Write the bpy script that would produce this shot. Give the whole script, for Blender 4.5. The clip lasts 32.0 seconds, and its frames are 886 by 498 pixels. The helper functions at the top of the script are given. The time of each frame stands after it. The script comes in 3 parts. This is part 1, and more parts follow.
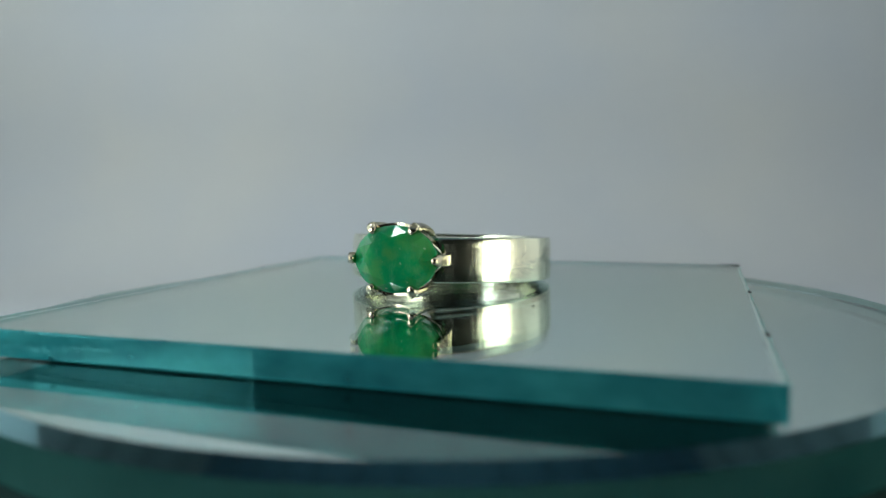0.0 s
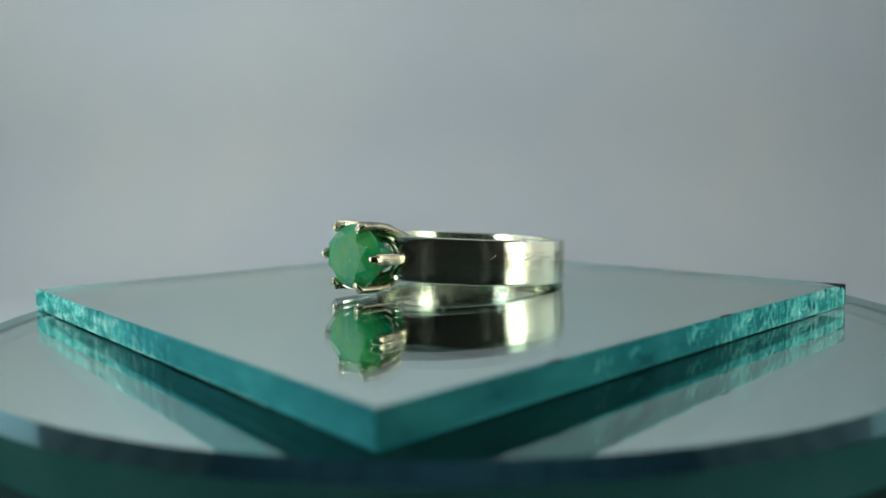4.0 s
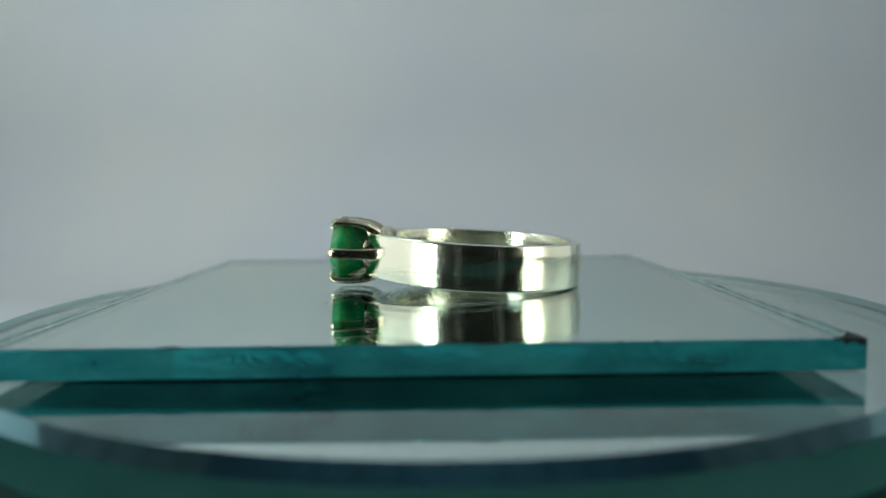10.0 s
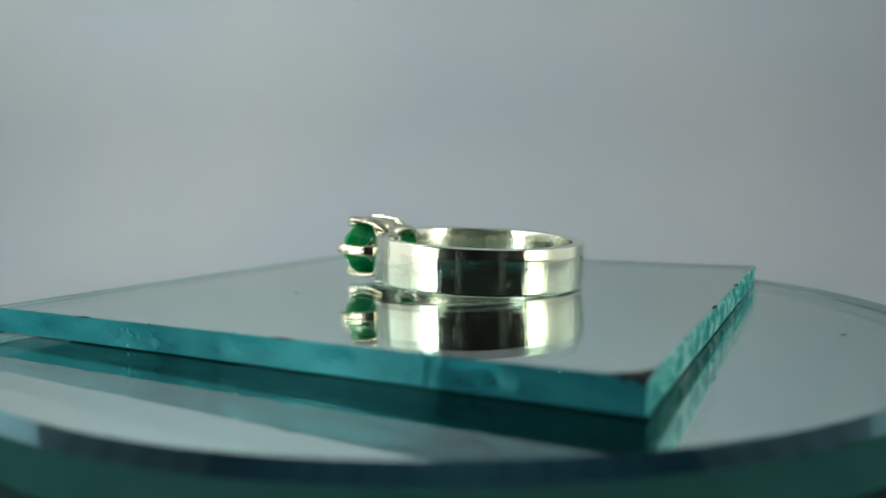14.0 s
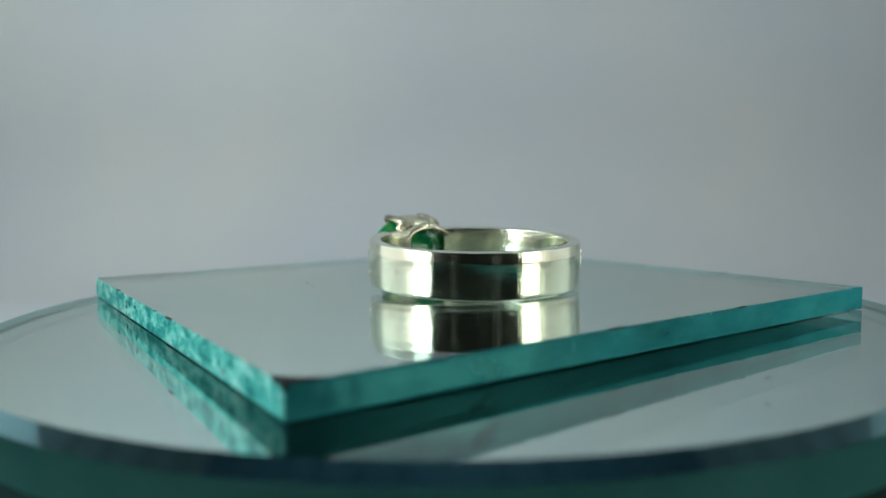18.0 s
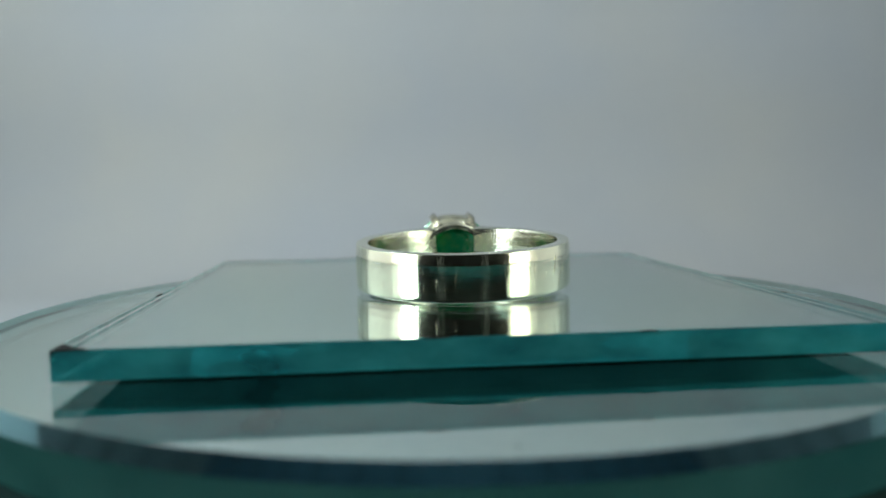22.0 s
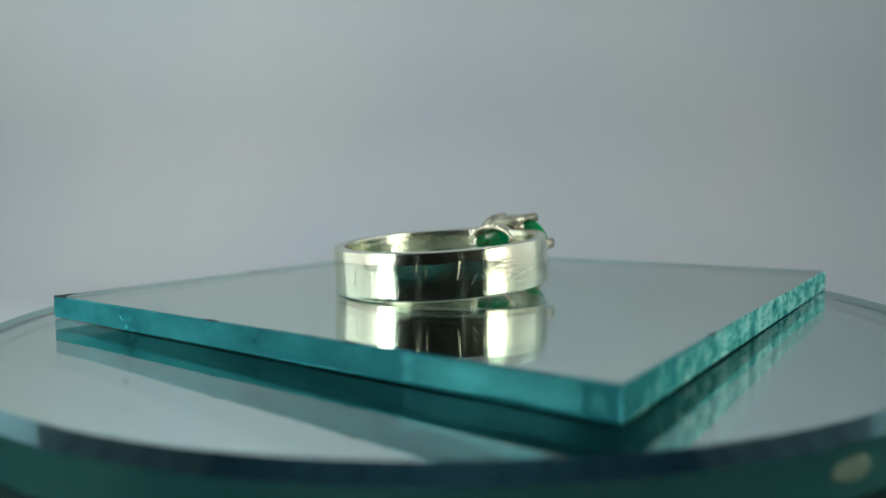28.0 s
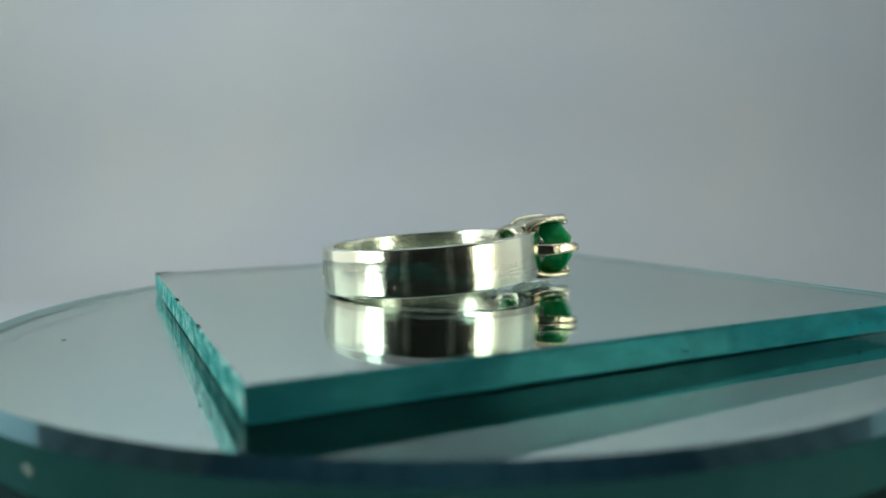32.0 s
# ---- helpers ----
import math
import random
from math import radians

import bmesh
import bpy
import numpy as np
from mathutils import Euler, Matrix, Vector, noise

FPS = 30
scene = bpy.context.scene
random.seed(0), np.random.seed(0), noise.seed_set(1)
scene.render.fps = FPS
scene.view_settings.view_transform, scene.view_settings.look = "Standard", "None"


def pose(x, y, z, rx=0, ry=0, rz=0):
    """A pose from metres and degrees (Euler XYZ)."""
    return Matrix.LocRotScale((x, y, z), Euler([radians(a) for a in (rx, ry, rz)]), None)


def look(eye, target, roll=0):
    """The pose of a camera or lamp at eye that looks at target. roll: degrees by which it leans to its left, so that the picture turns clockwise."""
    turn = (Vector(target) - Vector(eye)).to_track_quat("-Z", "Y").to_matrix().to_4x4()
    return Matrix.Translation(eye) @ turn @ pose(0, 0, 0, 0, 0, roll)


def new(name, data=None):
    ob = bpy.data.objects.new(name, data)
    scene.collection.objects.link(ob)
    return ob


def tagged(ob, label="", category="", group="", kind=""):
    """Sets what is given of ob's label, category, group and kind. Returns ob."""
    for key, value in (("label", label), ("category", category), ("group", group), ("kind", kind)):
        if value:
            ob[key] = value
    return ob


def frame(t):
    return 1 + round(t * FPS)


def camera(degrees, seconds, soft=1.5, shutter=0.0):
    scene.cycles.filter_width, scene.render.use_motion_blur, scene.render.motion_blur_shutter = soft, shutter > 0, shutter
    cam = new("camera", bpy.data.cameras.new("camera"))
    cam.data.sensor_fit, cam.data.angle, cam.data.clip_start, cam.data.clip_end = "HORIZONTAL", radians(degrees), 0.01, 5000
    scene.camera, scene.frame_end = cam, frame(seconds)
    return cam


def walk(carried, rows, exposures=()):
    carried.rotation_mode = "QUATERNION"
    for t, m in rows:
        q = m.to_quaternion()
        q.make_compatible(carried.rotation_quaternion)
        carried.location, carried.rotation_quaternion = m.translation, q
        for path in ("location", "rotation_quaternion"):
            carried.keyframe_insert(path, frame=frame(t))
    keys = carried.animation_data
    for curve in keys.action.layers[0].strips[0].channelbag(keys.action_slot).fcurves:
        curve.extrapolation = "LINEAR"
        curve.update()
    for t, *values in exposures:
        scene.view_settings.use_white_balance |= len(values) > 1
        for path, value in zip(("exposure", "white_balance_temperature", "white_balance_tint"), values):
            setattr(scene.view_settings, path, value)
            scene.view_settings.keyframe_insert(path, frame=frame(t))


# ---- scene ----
cam = camera(62.15, 32.0, soft=1.4)
PLATE_Z = 0.0300            # height of the square mirror's upper face over the table
EYE = pose(0.0, -0.06601, PLATE_Z + 0.008814, 90 - 4.81, 0, 0.582) @ pose(0, 0, 0, 0, 0, -0.752)
walk(cam, [(0.0, EYE), (32.0, EYE)], [(0.0, 0.12), (32.0, 0.12)])
cam.data.dof.use_dof = True
cam.data.dof.focus_distance = 0.0585
cam.data.dof.aperture_fstop = 30.0

SPIN = -7.032               # the turntable's degrees a second
MM = 0.001


# ---- world and light ----
world = bpy.data.worlds.new("dim_room")
world.use_nodes = True
scene.world = world
world.node_tree.nodes["Background"].inputs[0].default_value = (0.55, 0.62, 0.70, 1)
world.node_tree.nodes["Background"].inputs[1].default_value = 0.02


def area_lamp(name, eye, target, w, h, watts, color):
    data = bpy.data.lights.new(name, "AREA")
    data.shape, data.size, data.size_y, data.energy, data.color = "RECTANGLE", w, h, watts, color
    ob = new(name, data)
    ob.matrix_world = look(eye, target)
    return ob


LAMP_L = ((-0.1172, -0.0785, 0.047), (0, 0, 0.047))
LAMP_R = ((0.1217, -0.0779, 0.047), (0, 0, 0.047))
LAMP_SIZE = (0.047, 0.052)
LAMP_SIZE_L = (0.038, 0.052)
area_lamp("left_panel_light", *LAMP_L, *LAMP_SIZE_L, 0.060, (0.93, 1.0, 0.98))
area_lamp("right_panel_light", *LAMP_R, *LAMP_SIZE, 0.042, (1.0, 0.985, 0.80))
# unseen lamps added overhead, powered to even out the backdrop
TOP_LAMPS = ((-0.190, 0.635), (0.140, 0.212))


def top_aim(x):
    return (x, 0.04, 0.215), (x, 0.27, 0.06)


for x, watts in TOP_LAMPS:
    area_lamp("backdrop_fill_light", *top_aim(x), 0.18, 0.05, watts, (0.875, 1.0, 1.0))
# area lamps added just inside the side walls to stand in for lit cloth
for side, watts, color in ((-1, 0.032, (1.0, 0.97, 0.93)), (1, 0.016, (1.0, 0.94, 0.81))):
    area_lamp("side_wall_fill", (side * 0.192, 0.0015, 0.052), (0, 0.0015, 0.052), 0.193, 0.090, watts, color)


# area lamps added next to the panels to soften their reflected edges
for side, watts, color in ((-1, 0.009, (1.0, 0.97, 0.93)), (1, 0.006, (1.0, 0.94, 0.80))):
    area_lamp("panel_halo_fill", (side * 0.190, -0.068, 0.052), (0, -0.068, 0.052), 0.044, 0.088, watts, color)


# ---- materials ----
def mat(name):
    m = bpy.data.materials.new(name)
    m.use_nodes = True
    n = m.node_tree.nodes
    return m, n, m.node_tree.links, n["Principled BSDF"]


def tex(n, l, kind, scale, detail=3.0, coord="Object", stretch=None, rough=0.55):
    tc = n.new("ShaderNodeTexCoord")
    out = tc.outputs[coord]
    if stretch:
        mp = n.new("ShaderNodeMapping")
        mp.inputs["Scale"].default_value = stretch
        l.new(out, mp.inputs["Vector"])
        out = mp.outputs["Vector"]
    t = n.new(kind)
    t.inputs["Scale"].default_value = scale
    if kind == "ShaderNodeTexNoise":
        t.inputs["Detail"].default_value = detail
        t.inputs["Roughness"].default_value = rough
    l.new(out, t.inputs["Vector"])
    return t


def ramp(n, l, src, stops):
    r = n.new("ShaderNodeValToRGB")
    e = r.color_ramp.elements
    while len(e) < len(stops):
        e.new(0.5)
    for k, (p, c) in enumerate(stops):
        e[k].position = p
        e[k].color = (*c, 1) if len(c) == 3 else c
    l.new(src, r.inputs[0])
    return r.outputs[0]


def grey(v):
    return (v, v, v)


def bump(n, l, src, strength, dist):
    b = n.new("ShaderNodeBump")
    b.inputs["Strength"].default_value = strength
    b.inputs["Distance"].default_value = dist
    l.new(src, b.inputs["Height"])
    return b.outputs["Normal"]


def cloth(name, a, b, rough=0.9):
    m, n, l, p = mat(name)
    big = tex(n, l, "ShaderNodeTexNoise", 9, 3)
    l.new(ramp(n, l, big.outputs["Fac"], [(0.3, a), (0.7, b)]), p.inputs["Base Color"])
    p.inputs["Roughness"].default_value = rough
    p.inputs["Specular IOR Level"].default_value = 0.15
    fine = tex(n, l, "ShaderNodeTexNoise", 900, 2)
    l.new(bump(n, l, fine.outputs["Fac"], 0.15, 0.0002), p.inputs["Normal"])
    return m


def make_glass(name, color, rough=0.0):
    m, n, l, p = mat(name)
    n.remove(p)
    g = n.new("ShaderNodeBsdfGlass")
    g.inputs["Color"].default_value = (*color, 1)
    g.inputs["Roughness"].default_value = rough
    g.inputs["IOR"].default_value = 1.52
    l.new(g.outputs[0], n["Material Output"].inputs["Surface"])
    return m


def make_edge(name, teal, dark, light, clear, noise_scale, rough=0.16):
    """Cut glass edge: a clear green body behind a smooth, hazy face."""
    m, n, l, p = mat(name)
    n.remove(p)
    l.new(edge_shader(n, l, teal, dark, light, clear, noise_scale, rough), n["Material Output"].inputs["Surface"])
    return m


def edge_shader(n, l, teal, dark, light, clear, noise_scale, rough):
    g = n.new("ShaderNodeBsdfGlass")
    g.inputs["Color"].default_value = (*teal, 1)
    g.inputs["IOR"].default_value = 1.52
    g.inputs["Roughness"].default_value = rough
    d = n.new("ShaderNodeBsdfDiffuse")
    mixer = n.new("ShaderNodeMixShader")
    mixer.inputs[0].default_value = 1 - clear
    big = tex(n, l, "ShaderNodeTexNoise", noise_scale, 3)
    fine = tex(n, l, "ShaderNodeTexNoise", noise_scale * 14, 4, stretch=(1, 1, 0.4))
    mid = tuple((a + b) / 2 for a, b in zip(dark, light))
    l.new(ramp(n, l, big.outputs["Fac"], [(0.30, dark), (0.5, mid), (0.72, light)]), d.inputs["Color"])
    l.new(bump(n, l, fine.outputs["Fac"], 0.12, 0.00012), g.inputs["Normal"])
    glow, both = n.new("ShaderNodeBsdfTranslucent"), n.new("ShaderNodeMixShader")
    glow.inputs["Color"].default_value = (0.14, 0.44, 0.43, 1)
    both.inputs[0].default_value = 0.55
    l.new(d.outputs[0], both.inputs[1])
    l.new(glow.outputs[0], both.inputs[2])
    l.new(g.outputs[0], mixer.inputs[1])
    l.new(both.outputs[0], mixer.inputs[2])
    return mixer.outputs[0]


def make_cut(name, low=0.66, high=0.74, body=((0.36, (0.10, 0.52, 0.44)), (0.50, (0.24, 0.80, 0.70)), (0.66, (0.70, 1.0, 0.92)))):
    """The tile's cut: clear green glass with hackle marks and ripples from the break, and a thin milky haze."""
    m, n, l, p = mat(name)
    n.remove(p)
    g = n.new("ShaderNodeBsdfGlass")
    g.inputs["Color"].default_value = (0.15, 0.72, 0.76, 1)
    g.inputs["IOR"].default_value = 1.52
    g.inputs["Roughness"].default_value = 0.05
    d = n.new("ShaderNodeBsdfDiffuse")
    haze = tex(n, l, "ShaderNodeTexNoise", 170, 4, stretch=(1, 1, 2.0))
    l.new(ramp(n, l, haze.outputs["Fac"], [(0.3, (0.030, 0.30, 0.35)), (0.7, (0.065, 0.47, 0.50))]), d.inputs["Color"])
    hackle = tex(n, l, "ShaderNodeTexNoise", 750, 4, stretch=(1, 1, 0.35), rough=0.6)
    ripple = tex(n, l, "ShaderNodeTexNoise", 230, 3, stretch=(1, 1, 2.5))
    b2 = n.new("ShaderNodeBump")
    b2.inputs["Strength"].default_value = 0.22
    b2.inputs["Distance"].default_value = 0.00014
    l.new(hackle.outputs["Fac"], b2.inputs["Height"])
    l.new(bump(n, l, ripple.outputs["Fac"], 0.12, 0.0002), b2.inputs["Normal"])
    l.new(b2.outputs["Normal"], g.inputs["Normal"])
    mixer = n.new("ShaderNodeMixShader")
    l.new(ramp(n, l, haze.outputs["Fac"], [(0.35, grey(0.42)), (0.7, grey(0.56))]), mixer.inputs[0])
    l.new(g.outputs[0], mixer.inputs[1])
    l.new(d.outputs[0], mixer.inputs[2])
    # shell-broken skin; its pale gloss at low angles stands in for refracted light
    flakes = tex(n, l, "ShaderNodeTexVoronoi", 800, stretch=(0.75, 0.75, 1.2))
    lumps = tex(n, l, "ShaderNodeTexNoise", 900, 5, stretch=(0.6, 0.6, 1.1), rough=0.65)
    height, share, graze, skin, top = (n.new("ShaderNodeMath"), n.new("ShaderNodeMath"), n.new("ShaderNodeLayerWeight"),
                                       n.new("ShaderNodeBsdfGlossy"), n.new("ShaderNodeMixShader"))
    l.new(flakes.outputs["Distance"], height.inputs[0])
    l.new(lumps.outputs["Fac"], height.inputs[1])
    skin.inputs["Roughness"].default_value = 0.33
    l.new(ramp(n, l, lumps.outputs["Fac"], body), skin.inputs["Color"])
    l.new(bump(n, l, height.outputs[0], 0.6, 0.0002), skin.inputs["Normal"])
    graze.inputs["Blend"].default_value = 0.5
    share.operation = "MULTIPLY"
    l.new(ramp(n, l, graze.outputs["Facing"], [(low, grey(0.0)), (high, grey(0.9))]), share.inputs[0])
    l.new(ramp(n, l, lumps.outputs["Fac"], [(0.36, grey(0.4)), (0.56, grey(1.0))]), share.inputs[1])
    l.new(share.outputs[0], top.inputs[0])
    l.new(mixer.outputs[0], top.inputs[1])
    l.new(skin.outputs[0], top.inputs[2])
    l.new(top.outputs[0], n["Material Output"].inputs["Surface"])
    return m


def make_silver(name, base, rough, scratch, streak=0.0, dent=0.045):
    """Polished silver; worn duller towards the shoulders by the stone, with buffing streaks across the band."""
    m, n, l, p = mat(name)
    p.inputs["Metallic"].default_value = 1.0
    p.inputs["Anisotropic"].default_value = 0.75
    grain = n.new("ShaderNodeTangent")
    grain.direction_type, grain.axis = "RADIAL", "Z"
    l.new(grain.outputs[0], p.inputs["Tangent"])
    big = tex(n, l, "ShaderNodeTexNoise", 500, 4)
    l.new(ramp(n, l, big.outputs["Fac"], [(0.3, tuple(c * 0.93 for c in base)), (0.7, base)]), p.inputs["Base Color"])
    tc, xyz, wear, shown = n.new("ShaderNodeTexCoord"), n.new("ShaderNodeSeparateXYZ"), n.new("ShaderNodeMapRange"), n.new("ShaderNodeMath")
    l.new(tc.outputs["Object"], xyz.inputs[0])
    l.new(xyz.outputs["X"], wear.inputs["Value"])
    for k, v in (("From Min", -0.0085), ("From Max", 0.0085), ("To Min", rough * 1.0), ("To Max", rough * 1.3)):
        wear.inputs[k].default_value = v
    shown.operation = "MULTIPLY"
    l.new(wear.outputs[0], shown.inputs[0])
    l.new(ramp(n, l, big.outputs["Fac"], [(0.3, grey(0.6)), (0.75, grey(1.0))]), shown.inputs[1])
    l.new(shown.outputs[0], p.inputs["Roughness"])
    fine = tex(n, l, "ShaderNodeTexNoise", 900, 5, stretch=(0.12, 0.12, 3.0))
    dents = tex(n, l, "ShaderNodeTexNoise", 420, 4, stretch=(1, 1, 2.6), rough=0.7)
    buff = tex(n, l, "ShaderNodeTexNoise", 1500, 5, stretch=(1, 1, 0.05), rough=0.65)
    normal = bump(n, l, dents.outputs["Fac"], dent, 0.0006)
    for src, strength, dist in ((fine, scratch, 0.00005), (buff, streak, 0.00004)):
        b = n.new("ShaderNodeBump")
        b.inputs["Strength"].default_value = strength
        b.inputs["Distance"].default_value = dist
        l.new(src.outputs["Fac"], b.inputs["Height"])
        l.new(normal, b.inputs["Normal"])
        normal = b.outputs["Normal"]
    l.new(normal, p.inputs["Normal"])
    return m


def make_cast(name, base):
    """Cast silver left rough from the mould, with a darker tone in the hollows."""
    m, n, l, p = mat(name)
    p.inputs["Metallic"].default_value = 1.0
    big = tex(n, l, "ShaderNodeTexNoise", 700, 4)
    fine = tex(n, l, "ShaderNodeTexNoise", 2600, 4)
    l.new(ramp(n, l, big.outputs["Fac"], [(0.32, tuple(c * 0.42 for c in base)), (0.55, base)]), p.inputs["Base Color"])
    l.new(ramp(n, l, fine.outputs["Fac"], [(0.3, grey(0.06)), (0.75, grey(0.20))]), p.inputs["Roughness"])
    b1 = bump(n, l, big.outputs["Fac"], 0.28, 0.0003)
    b2 = n.new("ShaderNodeBump")
    b2.inputs["Strength"].default_value = 0.5
    b2.inputs["Distance"].default_value = 0.00008
    l.new(fine.outputs["Fac"], b2.inputs["Height"])
    l.new(b1, b2.inputs["Normal"])
    l.new(b2.outputs["Normal"], p.inputs["Normal"])
    return m


def plain(name, color, rough=0.5, metal=0.0, vary=0.15, scale=60):
    m, n, l, p = mat(name)
    big = tex(n, l, "ShaderNodeTexNoise", scale, 4)
    l.new(ramp(n, l, big.outputs["Fac"], [(0.3, tuple(c * (1 - vary) for c in color)), (0.7, tuple(min(1, c * (1 + vary)) for c in color))]), p.inputs["Base Color"])
    p.inputs["Roughness"].default_value = rough
    p.inputs["Metallic"].default_value = metal
    return m


def make_emerald():
    """Cloudy emerald: a milky green body with pale veils and specks under a polished skin."""
    m, n, l, p = mat("emerald")
    haze = tex(n, l, "ShaderNodeTexNoise", 260, 5, rough=0.6)
    veil = tex(n, l, "ShaderNodeTexNoise", 700, 6, stretch=(1, 1, 0.45), rough=0.7)
    body = ramp(n, l, haze.outputs["Fac"], [(0.36, (0.002, 0.20, 0.06)), (0.46, (0.004, 0.35, 0.14)), (0.54, (0.008, 0.40, 0.15)), (0.66, (0.08, 0.41, 0.13))])
    pale = ramp(n, l, veil.outputs["Fac"], [(0.54, grey(0.0)), (0.70, grey(0.32))])
    mixer = n.new("ShaderNodeMix")
    mixer.data_type = "RGBA"
    l.new(pale, mixer.inputs["Factor"])
    l.new(body, mixer.inputs["A"])
    mixer.inputs["B"].default_value = (0.24, 0.62, 0.32, 1)
    dots = tex(n, l, "ShaderNodeTexNoise", 1900, 2)
    speck = n.new("ShaderNodeMix")
    speck.data_type = "RGBA"
    l.new(ramp(n, l, dots.outputs["Fac"], [(0.69, grey(0.0)), (0.74, grey(0.7))]), speck.inputs["Factor"])
    l.new(mixer.outputs["Result"], speck.inputs["A"])
    speck.inputs["B"].default_value = (0.42, 0.70, 0.46, 1)
    l.new(speck.outputs["Result"], p.inputs["Base Color"])
    p.inputs["Roughness"].default_value = 0.05
    p.inputs["IOR"].default_value = 1.57
    p.inputs["Specular IOR Level"].default_value = 0.3
    p.inputs["Transmission Weight"].default_value = 0.30
    p.inputs["Subsurface Weight"].default_value = 0.7
    p.inputs["Subsurface Radius"].default_value = (0.35, 1.0, 0.5)
    p.inputs["Subsurface Scale"].default_value = 0.004
    return m


M_BACK = cloth("grey_backdrop_paper", (0.375, 0.395, 0.425), (0.425, 0.425, 0.415))
M_WHITE = cloth("white_tent_cloth", (0.72, 0.73, 0.73), (0.78, 0.79, 0.79))
M_BLACK = cloth("black_tent_cloth", (0.007, 0.007, 0.0065), (0.024, 0.026, 0.026))
M_SLATE = cloth("slate_blue_cloth", (0.26, 0.41, 0.51), (0.32, 0.47, 0.57))
M_SLATE_SEAM = cloth("dark_slate_tape", (0.13, 0.21, 0.26), (0.16, 0.24, 0.29))
M_SEAM = cloth("grey_strip_tape", (0.34, 0.35, 0.33), (0.40, 0.41, 0.38))
M_TRIM = cloth("white_strip_cloth", (0.7, 0.7, 0.68), (0.8, 0.8, 0.78))
M_GLASS = make_glass("clear_glass", (0.97, 0.99, 0.985))
M_EDGE = make_cut("cut_glass_edge")
# broken stretches, with a paler gloss painted in place of refracted light
M_SHELL = make_cut("shell_broken_glass", 0.54, 0.70, ((0.36, (0.06, 0.46, 0.41)), (0.50, (0.16, 0.80, 0.71)), (0.68, (0.52, 1.0, 0.92))))
M_RIM = make_edge("ground_glass_rim", (0.03, 0.22, 0.20), (0.007, 0.05, 0.047), (0.065, 0.19, 0.17), 0.3, 150, 0.25)
M_MIRROR = plain("mirror_silvering", (0.80, 0.92, 0.91), 0.0, 1.0, 0.0)
M_PAINT = cloth("dark_mirror_paint", (0.005, 0.055, 0.050), (0.009, 0.068, 0.062))
M_SILVER = make_silver("polished_silver", (0.84, 0.87, 0.70), 0.11, 0.12, 0.45)
M_INNER = make_silver("brushed_inner_silver", (0.74, 0.77, 0.64), 0.13, 0.6, 0.5, 0.14)
M_CAST = make_cast("cast_silver", (0.76, 0.73, 0.55))
# darker base stands in for the dark surroundings the prongs reflect
M_PRONG = make_cast("dim_prong_silver", (0.64, 0.59, 0.43))
M_STONE = make_emerald()
M_WOOD = plain("white_table_laminate", (0.5, 0.5, 0.49), 0.5, 0, 0.06)
M_PLASTIC = cloth("dark_green_felt", (0.004, 0.026, 0.025), (0.006, 0.032, 0.03))
M_HOUSING = plain("white_plastic", (0.62, 0.63, 0.62), 0.45)
M_DARK = cloth("black_chip", (0.010, 0.014, 0.015), (0.016, 0.02, 0.02), 0.7)
M_FROST = plain("frosted_glass_chip", (0.12, 0.21, 0.17), 0.6, 0, 0.35, 900)
M_DUST = plain("grey_dust", (0.09, 0.10, 0.10), 0.9)


# ---- mesh helpers ----
def mesh_from(bm, name, mats, smooth=None):
    me = bpy.data.meshes.new(name)
    bmesh.ops.recalc_face_normals(bm, faces=bm.faces)
    bm.to_mesh(me)
    bm.free()
    for m in (mats if isinstance(mats, (list, tuple)) else [mats]):
        me.materials.append(m)
    if smooth is not None:
        me.shade_smooth()
        me.set_sharp_from_angle(angle=radians(smooth))
    return me


def part(name, bm, material, parent, label="", smooth=None):
    ob = new(name, mesh_from(bm, name, material, smooth))
    if parent:
        ob.parent = parent
    return tagged(ob, label)


def box(sx, sy, sz, at=(0, 0, 0), bevel=0.0):
    bm = bmesh.new()
    bmesh.ops.create_cube(bm, size=1, matrix=Matrix.Translation(at) @ Matrix.Diagonal((sx, sy, sz, 1)))
    if bevel:
        bmesh.ops.bevel(bm, geom=bm.edges[:], offset=bevel, segments=2, affect="EDGES", profile=0.5)
    return bm


def lathe(profile, n=256, a0=0.0, a1=360.0, closed=True, bm=None):
    """Turn a profile of (radius, z) round the z axis; closed: the profile is a loop."""
    bm = bm or bmesh.new()
    full = abs(a1 - a0) >= 359.999
    rows = []
    for i in range(n if full else n + 1):
        a = radians(a0 + (a1 - a0) * i / n)
        rows.append([bm.verts.new((r * math.cos(a), r * math.sin(a), z)) for r, z in profile])
    k = len(profile)
    for i in range(n):
        p, q = rows[i], rows[(i + 1) % len(rows)]
        for j in range(k if closed else k - 1):
            bm.faces.new((p[j], q[j], q[(j + 1) % k], p[(j + 1) % k]))
    if not full and closed:
        bm.faces.new(rows[0])
        bm.faces.new(rows[-1][::-1])
    return bm


